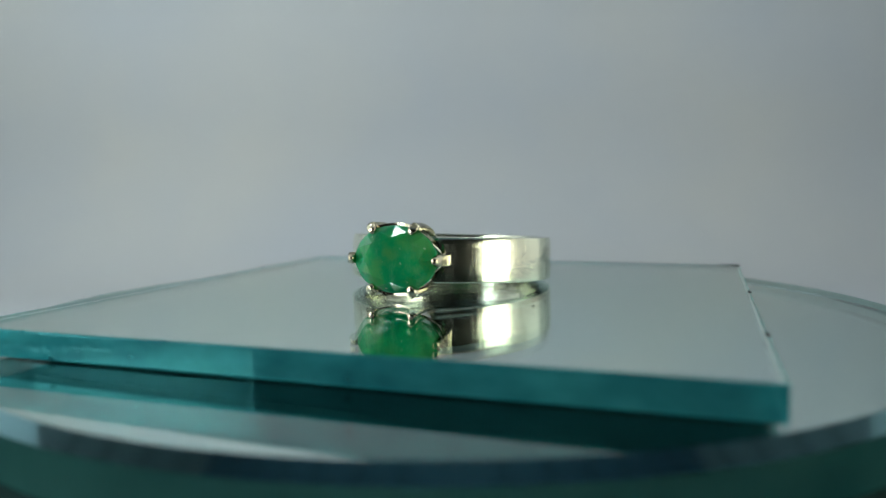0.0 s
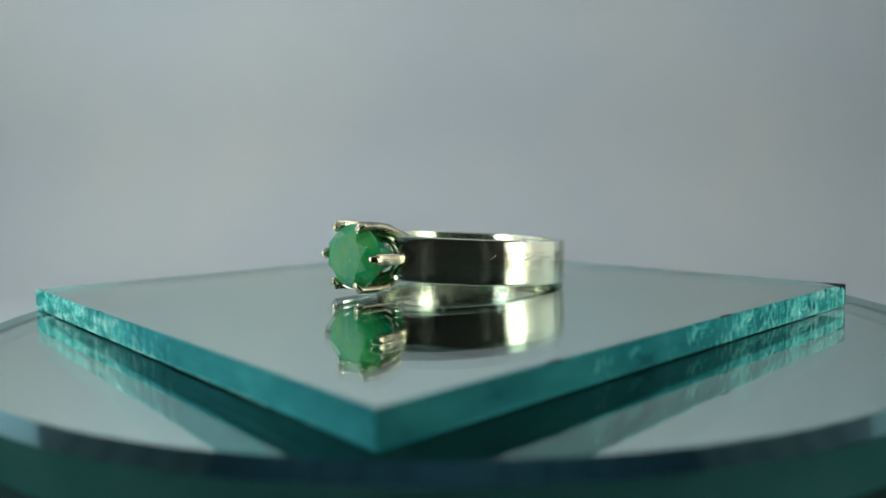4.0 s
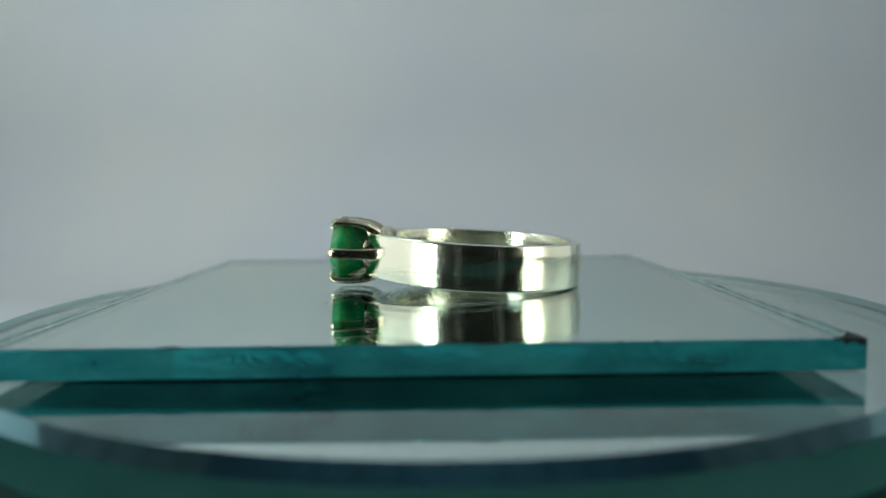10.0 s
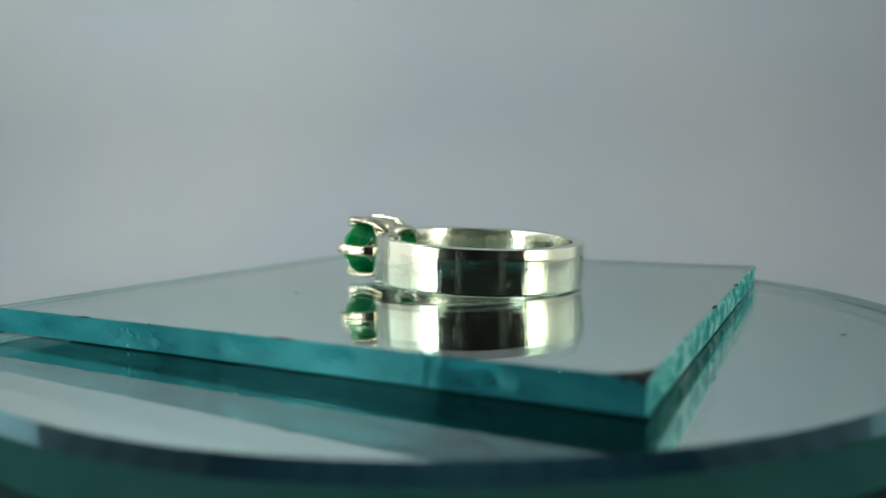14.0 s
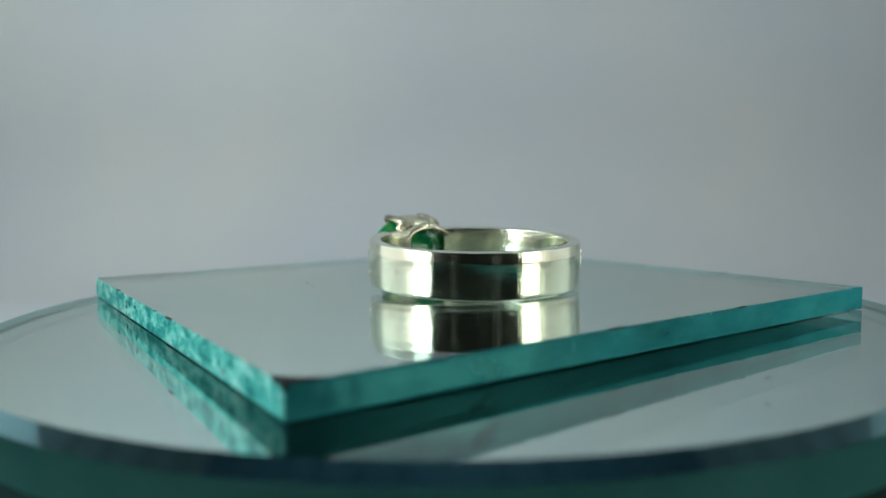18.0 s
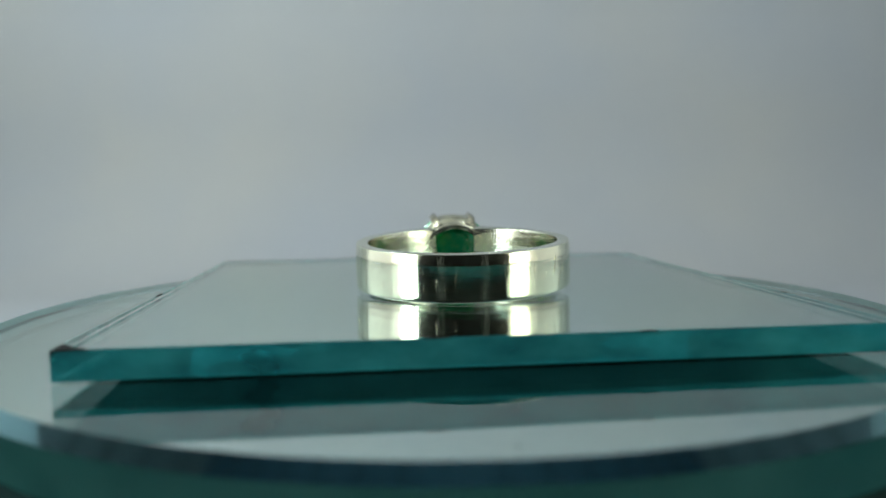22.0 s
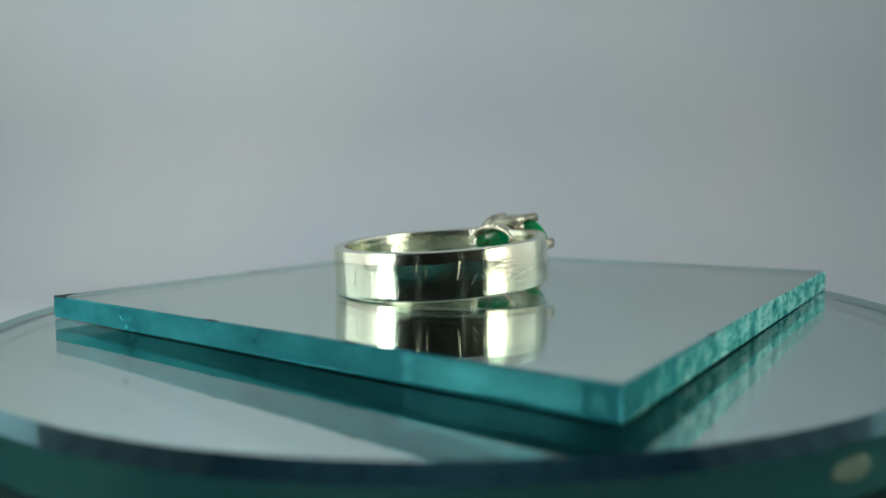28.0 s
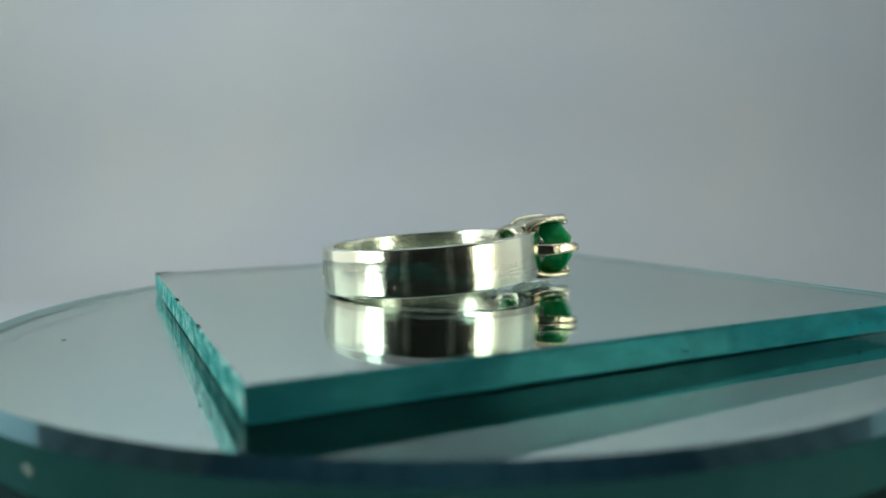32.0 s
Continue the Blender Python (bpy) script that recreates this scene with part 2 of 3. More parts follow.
def tube(bm, pts, radii, n=12, squash=1.0, side=Vector((1, 0, 0)), power=1.0):
    """A round bar along points, with hemispherical ends left to the radii."""
    pts = [Vector(p) for p in pts]
    rings = []
    for i, p in enumerate(pts):
        squash = squash if isinstance(squash, list) else [squash] * len(pts)
        d = (pts[min(i + 1, len(pts) - 1)] - pts[max(i - 1, 0)]).normalized()
        u = d.cross(side).normalized()
        v = d.cross(u)
        ring = []
        for j in range(n):
            c, s = math.cos(2 * math.pi * j / n), math.sin(2 * math.pi * j / n)
            c, s = math.copysign(abs(c) ** power, c), math.copysign(abs(s) ** power, s)
            ring.append(bm.verts.new(p + (u * c + v * s * squash[i]) * radii[i]))
        rings.append(ring)
    for i in range(len(rings) - 1):
        for j in range(n):
            bm.faces.new((rings[i][j], rings[i][(j + 1) % n], rings[i + 1][(j + 1) % n], rings[i + 1][j]))
    bm.faces.new(rings[0][::-1])
    bm.faces.new(rings[-1])
    return bm


# ---- the light tent ----
def build_tent():
    """Backdrop sweep, side walls, ceiling, front cloth and the table."""
    hw, back, front, top = 0.26, 0.27, -0.15, 0.24
    t = 0.004
    part("table_top", box(1.2, 1.0, 0.03, (0, 0.05, -0.0155 - 0.004)), M_WOOD, None)
    tagged(bpy.data.objects["table_top"], "pale laminate table top under the light tent", "table", kind="structure")
    # sweep: floor sheet that bends up into the back wall
    bm = bmesh.new()
    prof = [(front, 0.0)]
    r = 0.07
    for i in range(17):
        a = radians(90 * i / 16)
        prof.append((back - r + r * math.sin(a), r - r * math.cos(a)))
    prof.append((back, top))
    lo, hi = [], []
    for x in (-hw, hw):
        lo.append([bm.verts.new((x, y, z)) for y, z in prof])
        hi.append([bm.verts.new((x, y + (t if i > 8 else 0), z - (t if i < 10 else 0))) for i, (y, z) in enumerate(prof)])
    for i in range(len(prof) - 1):
        bm.faces.new((lo[0][i], lo[1][i], lo[1][i + 1], lo[0][i + 1]))
        bm.faces.new((hi[0][i], hi[0][i + 1], hi[1][i + 1], hi[1][i]))
        for s in (0, 1):
            bm.faces.new((lo[s][i], lo[s][i + 1], hi[s][i + 1], hi[s][i]))
    for i in (0, -1):
        bm.faces.new((lo[0][i], hi[0][i], hi[1][i], lo[1][i]))
    tagged(part("backdrop", bm, M_BACK, None, smooth=40), "smooth grey paper backdrop curving up behind the ring", "backdrop", kind="structure")
    wing, near_end, near_x = hw, 0.10, 0.20
    for name, sx in (("wall_west", -1), ("wall_east", 1)):
        tagged(part(name, box(t, near_end - front, top, (sx * (near_x + t / 2), (near_end + front) / 2, top / 2 + 0.0003)), M_WHITE, None),
               "white translucent cloth side wall of light tent", "tent wall", kind="structure")
        tagged(part(name, box(wing - near_x + t, t, top, (sx * (near_x + (wing - near_x + t) / 2), near_end + t / 2 + 0.0002, top / 2 + 0.0003)), M_WHITE, None),
               "white cloth fold at the side of the light tent", "tent wall", kind="structure")
        tagged(part(name, box(t, back - near_end - t, top, (sx * (wing + t / 2 + 0.0003), (back + near_end + t) / 2 + 0.0004, top / 2 + 0.0003)), M_WHITE, None),
               "white cloth rear side wall of light tent", "tent wall", kind="structure")
        # unseen strips added high up, so only the mirror's chamfer reflects them
        for y in (-0.128, -0.098, -0.070, -0.045, -0.019, 0.012):
            tagged(part("seam", box(0.002, 0.0040, top - 0.104, (sx * (near_x - 0.0011), y, 0.05 + top / 2), 0.0005), M_SEAM, None),
                   "unseen grey strip up the tent wall, added for stripes mirrored in rim", "seam", "seams of the tent walls")
    tagged(part("ceiling", box(2 * hw + 0.01, back - front, t, (0, (back + front) / 2, top + t / 2 + 0.0005)), M_WHITE, None),
           "white cloth ceiling of the light tent", "ceiling", kind="structure")
    low = 0.14
    tagged(part("wall_south", box(2 * hw + 0.01, t, low, (0, front - t / 2 - 0.0005, low / 2)), M_BLACK, None),
           "black cloth front flap of light tent", "tent wall", kind="structure")
    # unseen upper cloth, added to tint what the mirror's chamfer reflects
    tagged(part("wall_south", box(2 * hw + 0.01, t, top - low, (0, front - t / 2 - 0.0005, (top + low) / 2)), M_SLATE, None),
           "unseen slate blue cloth over the black front flap, toned for rim's reflection", "tent wall", kind="structure")
    for s in (-1, 1):
        # more unseen strips, added to carry the chamfer's stripes towards its middle
        for k in range(7):
            tagged(part("seam", box(0.0022, 0.002, top - low - 0.004, (s * (0.028 + 0.027 * k), front + 0.0009, (top + low) / 2), 0.0005), M_SLATE_SEAM, None),
                   "unseen dark strip up the slate cloth, added for stripes mirrored in rim", "seam", "seams of the tent front")
        # unseen strip standing in for the bright slits that the band mirrors
        tagged(part("piping", box(0.0022, 0.0016, 0.10, (s * 0.060, front + 0.0008, 0.050), 0.0004), M_TRIM, None),
               "unseen thin white strip on black front cloth, added for lines mirrored in band", "piping", "piping of the front cloth")


def build_panel(eye, target, w, h, label, stands=True):
    base = new("led_panel")
    base.matrix_world = look(eye, target)
    tagged(base, label, "lamp", "panel lamps")
    housing = part("housing", box(w + 0.008, h + 0.008, 0.006, (0, 0, 0.0050), 0.001), M_HOUSING, base)
    part("diffuser", box(w + 0.002, h + 0.002, 0.0008, (0, 0, 0.0016), 0.0003), M_WHITE, housing, "frosted white diffuser")
    if stands:
        leg = eye[2] - h / 2 - 0.004
        part("post", box(0.006, leg, 0.006, (0, -h / 2 - 0.004 - leg / 2, 0.005), 0.0008), M_HOUSING, base)
        part("foot", box(0.034, 0.003, 0.030, (0, -eye[2] + 0.0019, 0.010), 0.0008), M_HOUSING, base)


def paint_below(base):
    """The silvering shows upwards only; its back and sides are painted."""
    for o in base.children:
        if o.name.startswith("silver"):
            for f in o.data.polygons:
                f.material_index = 0 if f.normal.z > 0.5 else 1


def specks(base, grains, rnd):
    """Grains of dust and lint lying on the glass: place and size in millimetres."""
    for x, y, size in grains:
        bm = bmesh.new()
        bmesh.ops.create_icosphere(bm, subdivisions=2, radius=1)
        for v in bm.verts:
            v.co *= 1 + 0.35 * noise.noise(v.co * 1.6 + Vector((x, y, 0)))
        sz = size * MM
        bm.transform(pose(x * MM, y * MM, sz * 0.25, 0, 0, rnd.uniform(0, 180)) @ Matrix.Diagonal((sz * rnd.uniform(1.4, 2.4), sz, sz * 0.4, 1)))
        part("dust_speck", bm, M_DUST, base, smooth=60)


# ---- the turntable ----
T_PLATE = 1.83
T_DISC = 3.3
GAP = 0.10


def build_turntable():
    base = new("turntable_base")
    tagged(base, "low dark green felt-covered turntable base under round mirror", "turntable")
    z1 = PLATE_Z - (T_PLATE + T_DISC + GAP + 0.18) * MM
    part("body", lathe([(0.0005, 0.0), (0.0640, 0.0), (0.0650, 0.001), (0.0650, z1 - 0.007), (0.0635, z1 - 0.005), (0.0005, z1 - 0.005)], 128), M_PLASTIC, base, smooth=40)
    part("platter", lathe([(0.0005, z1 - 0.005), (0.0388, z1 - 0.005), (0.0388, z1 - 0.0004), (0.0384, z1), (0.0005, z1)], 128), M_PLASTIC, base, smooth=40)
    return base


def build_disc():
    """Round mirror: thick glass with a ground chamfer, silvered below."""
    base = new("round_mirror")
    tagged(base, "round mirror of thick green-edged glass, lying on turntable", "mirror")
    R, c = 37.85 * MM, 0.62 * MM
    t = T_DISC * MM
    bm = bmesh.new()
    n = 360
    prof = [(0.0, 0.0), (R, 0.0), (R + c, -c * 1.35), (R + c, -t)]
    cen = bm.verts.new((0, 0, 0))
    rows = []
    for i in range(n):
        a = 2 * math.pi * i / n
        rows.append([bm.verts.new((r * math.cos(a), r * math.sin(a), z)) for r, z in prof[1:]])
    for i in range(n):
        p, q = rows[i], rows[(i + 1) % n]
        bm.faces.new((cen, p[0], q[0]))
        f = bm.faces.new((p[0], p[1], q[1], q[0]))
        f.material_index = 1
        f = bm.faces.new((p[1], p[2], q[2], q[1]))
        f.material_index = 2
    glass = part("glass", bm, [M_GLASS, M_CHAMFER, M_RIM], base, "clear glass with green rim", smooth=25)
    part("silver_backing", lathe([(0.0, -t), (R + c - 0.00002, -t), (R + c - 0.00002, -t - 0.00015), (0.0, -t - 0.00015)], 180, closed=False), [M_MIRROR, M_PAINT], base, "silvered back of the mirror", smooth=25)
    paint_below(base)
    rnd = random.Random(11)
    specks(base, ((10.4, 29.5, 0.11), (-22.0, 25.5, 0.05), (-31.0, -8.0, 0.045), (21.0, -27.0, 0.05), (33.5, 6.0, 0.04)), rnd)
    for a, z, w, h in ((134.3, -1.95, 1.35, 0.6), (146.0, -2.2, 0.45, 0.2), (171.0, -2.0, 0.8, 0.3), (104.0, -2.1, 0.5, 0.35), (262.0, -2.2, 0.6, 0.3)):
        bm = bmesh.new()
        bmesh.ops.create_icosphere(bm, subdivisions=3, radius=1)
        for v in bm.verts:
            v.co *= 1 + 0.25 * noise.noise(v.co * 1.7 + Vector((a, 0, 0)))
        bm.transform(pose(0, 0, 0, 0, 0, a) @ pose(R + c - 0.00001, 0, z * MM) @ Matrix.Diagonal((0.025 * MM, w * MM, h * MM, 1)))
        part("chip", bm, M_FROST, glass, "pale shell-shaped chip in the rim", smooth=60)
    return base


SIDE_A, SIDE_B = 50.8 * MM, 51.28 * MM


def build_plate():
    """Square mirror tile with cut, chipped edges."""
    rnd = random.Random(7)
    base = new("square_mirror")
    tagged(base, "square mirror tile with rough teal cut edges, lying on round mirror", "mirror")
    hx, hy, t = SIDE_A / 2, SIDE_B / 2, T_PLATE * MM
    cor = [(-hx, -hy), (hx, -hy), (hx, hy), (-hx, hy)]
    bm = bmesh.new()
    n = 320
    # heights and insets of the edge's rows: a tiny seamed arris above and below
    rows = [(0.0, 0.08), (0.055, 0.01)] + [(0.12 + 0.083 * i, 0) for i in range(10)] + [(0.95, 0.01), (1.0, 0.06)]
    ring = []

    def broken(k, s, v):
        """How far the cut is shell-broken there: most of one edge, and the upper part of its neighbour by one corner."""
        rough = 0.35 * noise.noise(Vector((s * 26, v * 2.2, k * 5.0))) + 0.18 * noise.noise(Vector((s * 90, v * 5.0, k)))
        if k == 0:
            return (s - 0.30) * 5 + rough * 1.3
        if k == 3:
            return min((0.27 - s) * 7, (0.78 - 1.3 * s - v) * 4) + rough * 1.6
        return -1.0

    # hollows left where shells of glass came off: edge, place along it, depth, half width and half height
    hollows = ((0, 0.315, 0.55, 0.030, 0.40), (0, 0.375, 0.55, 0.026, 0.36), (0, 0.525, 0.45, 0.050, 0.38), (0, 0.65, 0.5, 0.040, 0.40), (0, 0.83, 0.5, 0.045, 0.42))

    for k in range(4):
        a, b = Vector(cor[k]), Vector(cor[(k + 1) % 4])
        out = Vector(((b - a).y, -(b - a).x)).normalized()
        for i in range(n):
            s = i / n
            p = a.lerp(b, s)
            wave = noise.noise(Vector((s * 9 + k * 40, k * 7.3, 0.3)))
            chip = max(0.0, noise.noise(Vector((s * 75 + k * 55, 3.1, k))) - 0.30)
            m = 0.6 + 0.6 * noise.noise(Vector((s * 5, k * 9.1, 4.4)))
            col = []
            for j, (v, inset) in enumerate(rows):
                d = 0.04 * wave * math.sin(v * 3.1)
                q = Vector((s * 22 + k * 17, v * 1.5 + 0.7 * noise.noise(Vector((s * 30, k, 1))), k * 3.0))
                if 0 < j < len(rows) - 1:
                    d += m * (0.02 * noise.noise(Vector((s * 70 + k * 17, v * 0.8, k))) + 0.018 * noise.noise(q * 2.6) - 0.015)
                if 0 < j < len(rows) - 1 and broken(k, s, v) > 0:
                    d += 0.035 * noise.noise(Vector((s * 130 + k, v * 3.5, 6.0))) - 0.03
                    for kk, hs, hv, hw, hh in hollows:
                        far = math.hypot((s - hs) / hw, (v - hv) / hh)
                        if kk == k and far < 1:
                            d -= 0.10 * (1 - far * far) * (1 + 0.25 * math.sin(far * 16))
                d -= inset + (chip * 0.5 * (1 if j == 0 else 0.45 if j == 1 else 0))
                if i == 0:
                    d = -inset - 0.02
                pp = p + out * d * MM
                col.append(bm.verts.new((pp.x, pp.y, -t * v)))
            ring.append(col)
    for i in range(len(ring)):
        p, q = ring[i], ring[(i + 1) % len(ring)]
        for j in range(len(rows) - 1):
            bm.faces.new((p[j], p[j + 1], q[j + 1], q[j])).material_index = 2 if broken(i // n, (i % n) / n, rows[j][0]) > 0 else 1
    bm.faces.new([c[0] for c in ring])
    glass = part("glass", bm, [M_GLASS, M_EDGE, M_SHELL], base, "clear glass with teal cut edges", smooth=14)
    part("silver_backing", box(SIDE_A - 0.0005, SIDE_B - 0.0005, 0.00003, (0, 0, -t + 0.000005)), [M_MIRROR, M_PAINT], base, "silvered back")
    part("backing_paint", box(SIDE_A - 0.0016, SIDE_B - 0.0016, GAP * MM - 0.00002, (0, 0, -t - GAP * MM / 2)), M_PAINT, base, "dark painted back")
    paint_below(base)
    chip = bmesh.new()
    tri = [(hx - 0.02 * MM, -hy + 0.02 * MM), (hx - 0.05 * MM, -hy + 2.1 * MM), (hx - 0.75 * MM, -hy + 1.0 * MM), (hx - 1.9 * MM, -hy + 0.05 * MM)]
    up = [chip.verts.new((x, y, 0.012 * MM)) for x, y in tri]
    dn = [chip.verts.new((x, y, -0.35 * MM)) for x, y in tri]
    chip.faces.new(up)
    chip.faces.new(dn[::-1])
    for i in range(4):
        chip.faces.new((up[i], up[(i + 1) % 4], dn[(i + 1) % 4], dn[i]))
    part("chip", chip, M_DARK, glass, "dark chipped corner")
    for x, y, w, k in ((hx, -3.9 * MM, 0.9, 0), (hx, 9.0 * MM, 0.6, 0), (-14.0 * MM, -hy, 0.7, 1), (4.0 * MM, -hy, 0.9, 1), (12.0 * MM, hy, 0.5, 1)):
        bm = bmesh.new()
        bmesh.ops.create_icosphere(bm, subdivisions=2, radius=1)
        for v in bm.verts:
            v.co *= 1 + 0.3 * noise.noise(v.co * 1.9 + Vector((w * 9, x * 900, 0)))
        bm.transform(pose(x * (1 - 0.004 * (k == 0)), y * (1 - 0.004 * (k == 1)), -0.02 * MM, 0, 0, 90 if k == 0 else 0) @ Matrix.Diagonal((w * MM, 0.16 * MM, 0.05 * MM, 1)))
        part("chip", bm, M_DARK, glass, "dark flake broken from the edge", smooth=60)
    specks(base, ((-7.6, -10.2, 0.10), (-5.2, -10.6, 0.08), (-16.5, 4.5, 0.05), (14.0, 16.5, 0.045), (19.0, -6.0, 0.04), (6.5, -20.0, 0.05)), rnd)
    return base


# ---- the ring ----
R_OUT, R_IN, WIDTH = 9.20, 8.12, 3.72
STONE_X = 12.25


def oval(a, sy, sz):
    return math.cos(a) * sy, math.sin(a) * sz


def cup_axes(s):
    """Half axes of the basket at s, from its base (0) to its rim (1)."""
    e = 1 - (1 - min(1.0, s)) ** 4.2
    return 2.80 + (3.58 - 2.80) * e, 1.92 + (2.80 - 1.92) * e


CUP0, CUP1 = 8.9, 12.75


def build_ring():
    base = new("ring")
    tagged(base, "polished silver ring with oval green emerald in six prongs", "ring")
    zc = WIDTH / 2 + 0.06
    S = Matrix.Scale(MM, 4)
    # band, open where the basket sits
    b, drop, slope = 0.08, 0.10, 0.74
    prof = []
    for i in range(5):
        a = radians(90 - 20 * i)
        prof.append((R_OUT - drop - b + b * math.cos(a), WIDTH - b + b * math.sin(a)))
    for i in range(1, 24):
        z = (WIDTH - b) + (2 * b - WIDTH) * i / 24
        up, down = min(1.0, (WIDTH - b - z) / slope), min(1.0, (z - b) / 0.35)
        prof.append((R_OUT - drop * (1 - up) ** 1.25 - 0.02 * (1 - down), z))
    for i in range(5):
        a = radians(-10 - 20 * i)
        prof.append((R_OUT - 0.02 - b + b * math.cos(a), b + b * math.sin(a)))
    bi = 0.10
    for cx, cz, a0 in ((R_IN + bi, bi, 270), (R_IN + bi, WIDTH - bi, 180)):
        for i in range(5):
            a = radians(a0 - 22.5 * i)
            prof.append((cx + bi * math.cos(a), cz + bi * math.sin(a)))
    gap = 11
    bm = lathe(prof, 300, gap, 360 - gap)
    # the window behind the stone widens towards the finger
    for v in bm.verts:
        r, a = math.hypot(v.co.x, v.co.y), math.degrees(math.atan2(v.co.y, v.co.x))
        open_by = 8.0 * max(0.0, 1 - ((v.co.z - zc) / 1.9) ** 4) * min(1.0, max(0.6, (R_OUT + 0.1 - r) / 0.9))
        off = abs(a) - gap
        if off < 20:
            a = math.copysign(gap + open_by + off * (20 - open_by) / 20, a)
            v.co.x, v.co.y = r * math.cos(radians(a)), r * math.sin(radians(a))
    for f in bm.faces:
        c = f.calc_center_median()
        if math.hypot(c.x, c.y) < R_IN + 0.15:
            f.material_index = 1
    # the shoulders run out straight to meet the basket
    for v in bm.verts:
        r, a = math.hypot(v.co.x, v.co.y), math.degrees(math.atan2(v.co.y, v.co.x))
        e = max(0.0, min(1.0, (56 - abs(a)) / 42))
        k = 1 + 1.0 * e * e * max(0.0, min(1.0, (r - R_IN) / (R_OUT - R_IN))) / r
        v.co.x, v.co.y = v.co.x * k, v.co.y * k
    bm.transform(S)
    part("band", bm, [M_SILVER, M_INNER], base, "wide flat polished silver band with fine scratches", smooth=50)

    # fine scratches in the polish
    rnd = random.Random(5)
    bm = bmesh.new()
    for k in range(46):
        a0 = rnd.choice((32, 40, 48, 69, 78, 110, 150, 165, 205, 222, 240, 300, 318)) + rnd.uniform(-9, 9)
        z0 = rnd.uniform(0.6, WIDTH - 0.6)
        steep = rnd.random() < 0.6
        ln = rnd.uniform(0.15, 0.75)
        pts = []
        bend = rnd.uniform(-0.12, 0.12)
        for i in range(6):
            u = i / 5 - 0.5
            z = z0 + u * ln * (1 if steep else 0.15)
            a = radians(a0) + (u * ln * (0.1 if steep else 1) + bend * (u * u - 0.25)) / R_OUT
            pts.append(((R_OUT + 0.002) * math.cos(a), (R_OUT + 0.002) * math.sin(a), min(WIDTH - 0.4, max(0.4, z))))
        w = rnd.uniform(0.008, 0.020)
        tube(bm, pts, [w * 0.3, w, w, w, w, w * 0.3], 5, side=Vector((math.cos(radians(a0)), math.sin(radians(a0)), 0)))
    # deeper marks opposite the stone; the one at 172 models a reflected line
    for a0, z0, a1, z1, w in ((177.0, 2.25, 190.5, 2.2, 0.018), (172, 2.3, 171.6, 1.2, 0.026), (203, 2.3, 199, 2.1, 0.018), (228, 3.0, 226.5, 1.6, 0.026), (133, 1.4, 131, 0.8, 0.022), (236, 1.9, 233, 1.1, 0.02), (64, 2.6, 61, 2.1, 0.024)):
        pts = []
        for i in range(9):
            u = i / 8
            a = radians(a0 + (a1 - a0) * u + rnd.uniform(-0.25, 0.25))
            pts.append(((R_OUT + 0.004) * math.cos(a), (R_OUT + 0.004) * math.sin(a), z0 + (z1 - z0) * u + rnd.uniform(-0.03, 0.03)))
        tube(bm, pts, [w * (0.3 if i in (0, 8) else rnd.uniform(0.6, 1.2)) for i in range(9)], 5, side=Vector((math.cos(radians(a0)), math.sin(radians(a0)), 0)))
    bm.transform(S)
    tagged(part("scratches", bm, M_CAST, base, "fine bright scratches in the polish"), kind="stuff")

    # basket: a wall above and below the stone, and an open rail all round
    for mid in (90, 270):
        bm = bmesh.new()
        nu, nv = 40, 12
        outer, inner = [], []
        for i in range(nu + 1):
            u = i / nu * 2 - 1
            a = radians(mid + 31 * u)
            top = 0.80 + 0.16 * u * u
            ro, ri = [], []
            for j in range(nv + 1):
                s = 0.02 + (top - 0.02) * j / nv
                x = CUP0 + (CUP1 - CUP0) * s
                sy, sz = cup_axes(s)
                for row, w in ((ro, 0.07), (ri, -0.32)):
                    y, z = oval(a, sy + w, sz + w)
                    row.append(bm.verts.new((x, y, zc + z)))
            outer.append(ro)
            inner.append(ri)
        for i in range(nu):
            for j in range(nv):
                bm.faces.new((outer[i][j], outer[i + 1][j], outer[i + 1][j + 1], outer[i][j + 1]))
                bm.faces.new((inner[i][j], inner[i][j + 1], inner[i + 1][j + 1], inner[i + 1][j]))
            bm.faces.new((outer[i][nv], outer[i + 1][nv], inner[i + 1][nv], inner[i][nv]))
            bm.faces.new((outer[i][0], inner[i][0], inner[i + 1][0], outer[i + 1][0]))
        for i in (0, nu):
            for j in range(nv):
                bm.faces.new((outer[i][j], outer[i][j + 1], inner[i][j + 1], inner[i][j]))
        bm.transform(S)
        part("basket_wall", bm, M_CAST, base, "curved cast silver basket wall", smooth=45)
    # closed foot of the basket, with an arched rim between the prongs
    bm = bmesh.new()
    loops = []
    for i in range(120):
        a = 2 * math.pi * i / 120
        near = abs((math.degrees(a) % 60) / 30 - 1)
        rim = 0.19 + 0.30 * near ** 2.2
        row = []
        for s, w in [(rim * j / 6, 0.04) for j in range(7)] + [(rim * (6 - j) / 6, -0.26) for j in range(7)]:
            sy, sz = cup_axes(s)
            y, z = oval(a, sy + w, sz + w)
            row.append(bm.verts.new((CUP0 + (CUP1 - CUP0) * s, y, zc + z)))
        loops.append(row)
    for i in range(120):
        p, q = loops[i], loops[(i + 1) % 120]
        for c in range(14):
            bm.faces.new((p[c], q[c], q[(c + 1) % 14], p[(c + 1) % 14]))
    bm.transform(S)
    part("basket_foot", bm, M_CAST, base, "cast silver foot of the basket with arched rim", smooth=50)

    # base collar that shows inside the band
    bm = bmesh.new()
    rows = []
    for i in range(72):
        a = 2 * math.pi * i / 72
        row = []
        for j in range(10):
            c = 2 * math.pi * j / 10
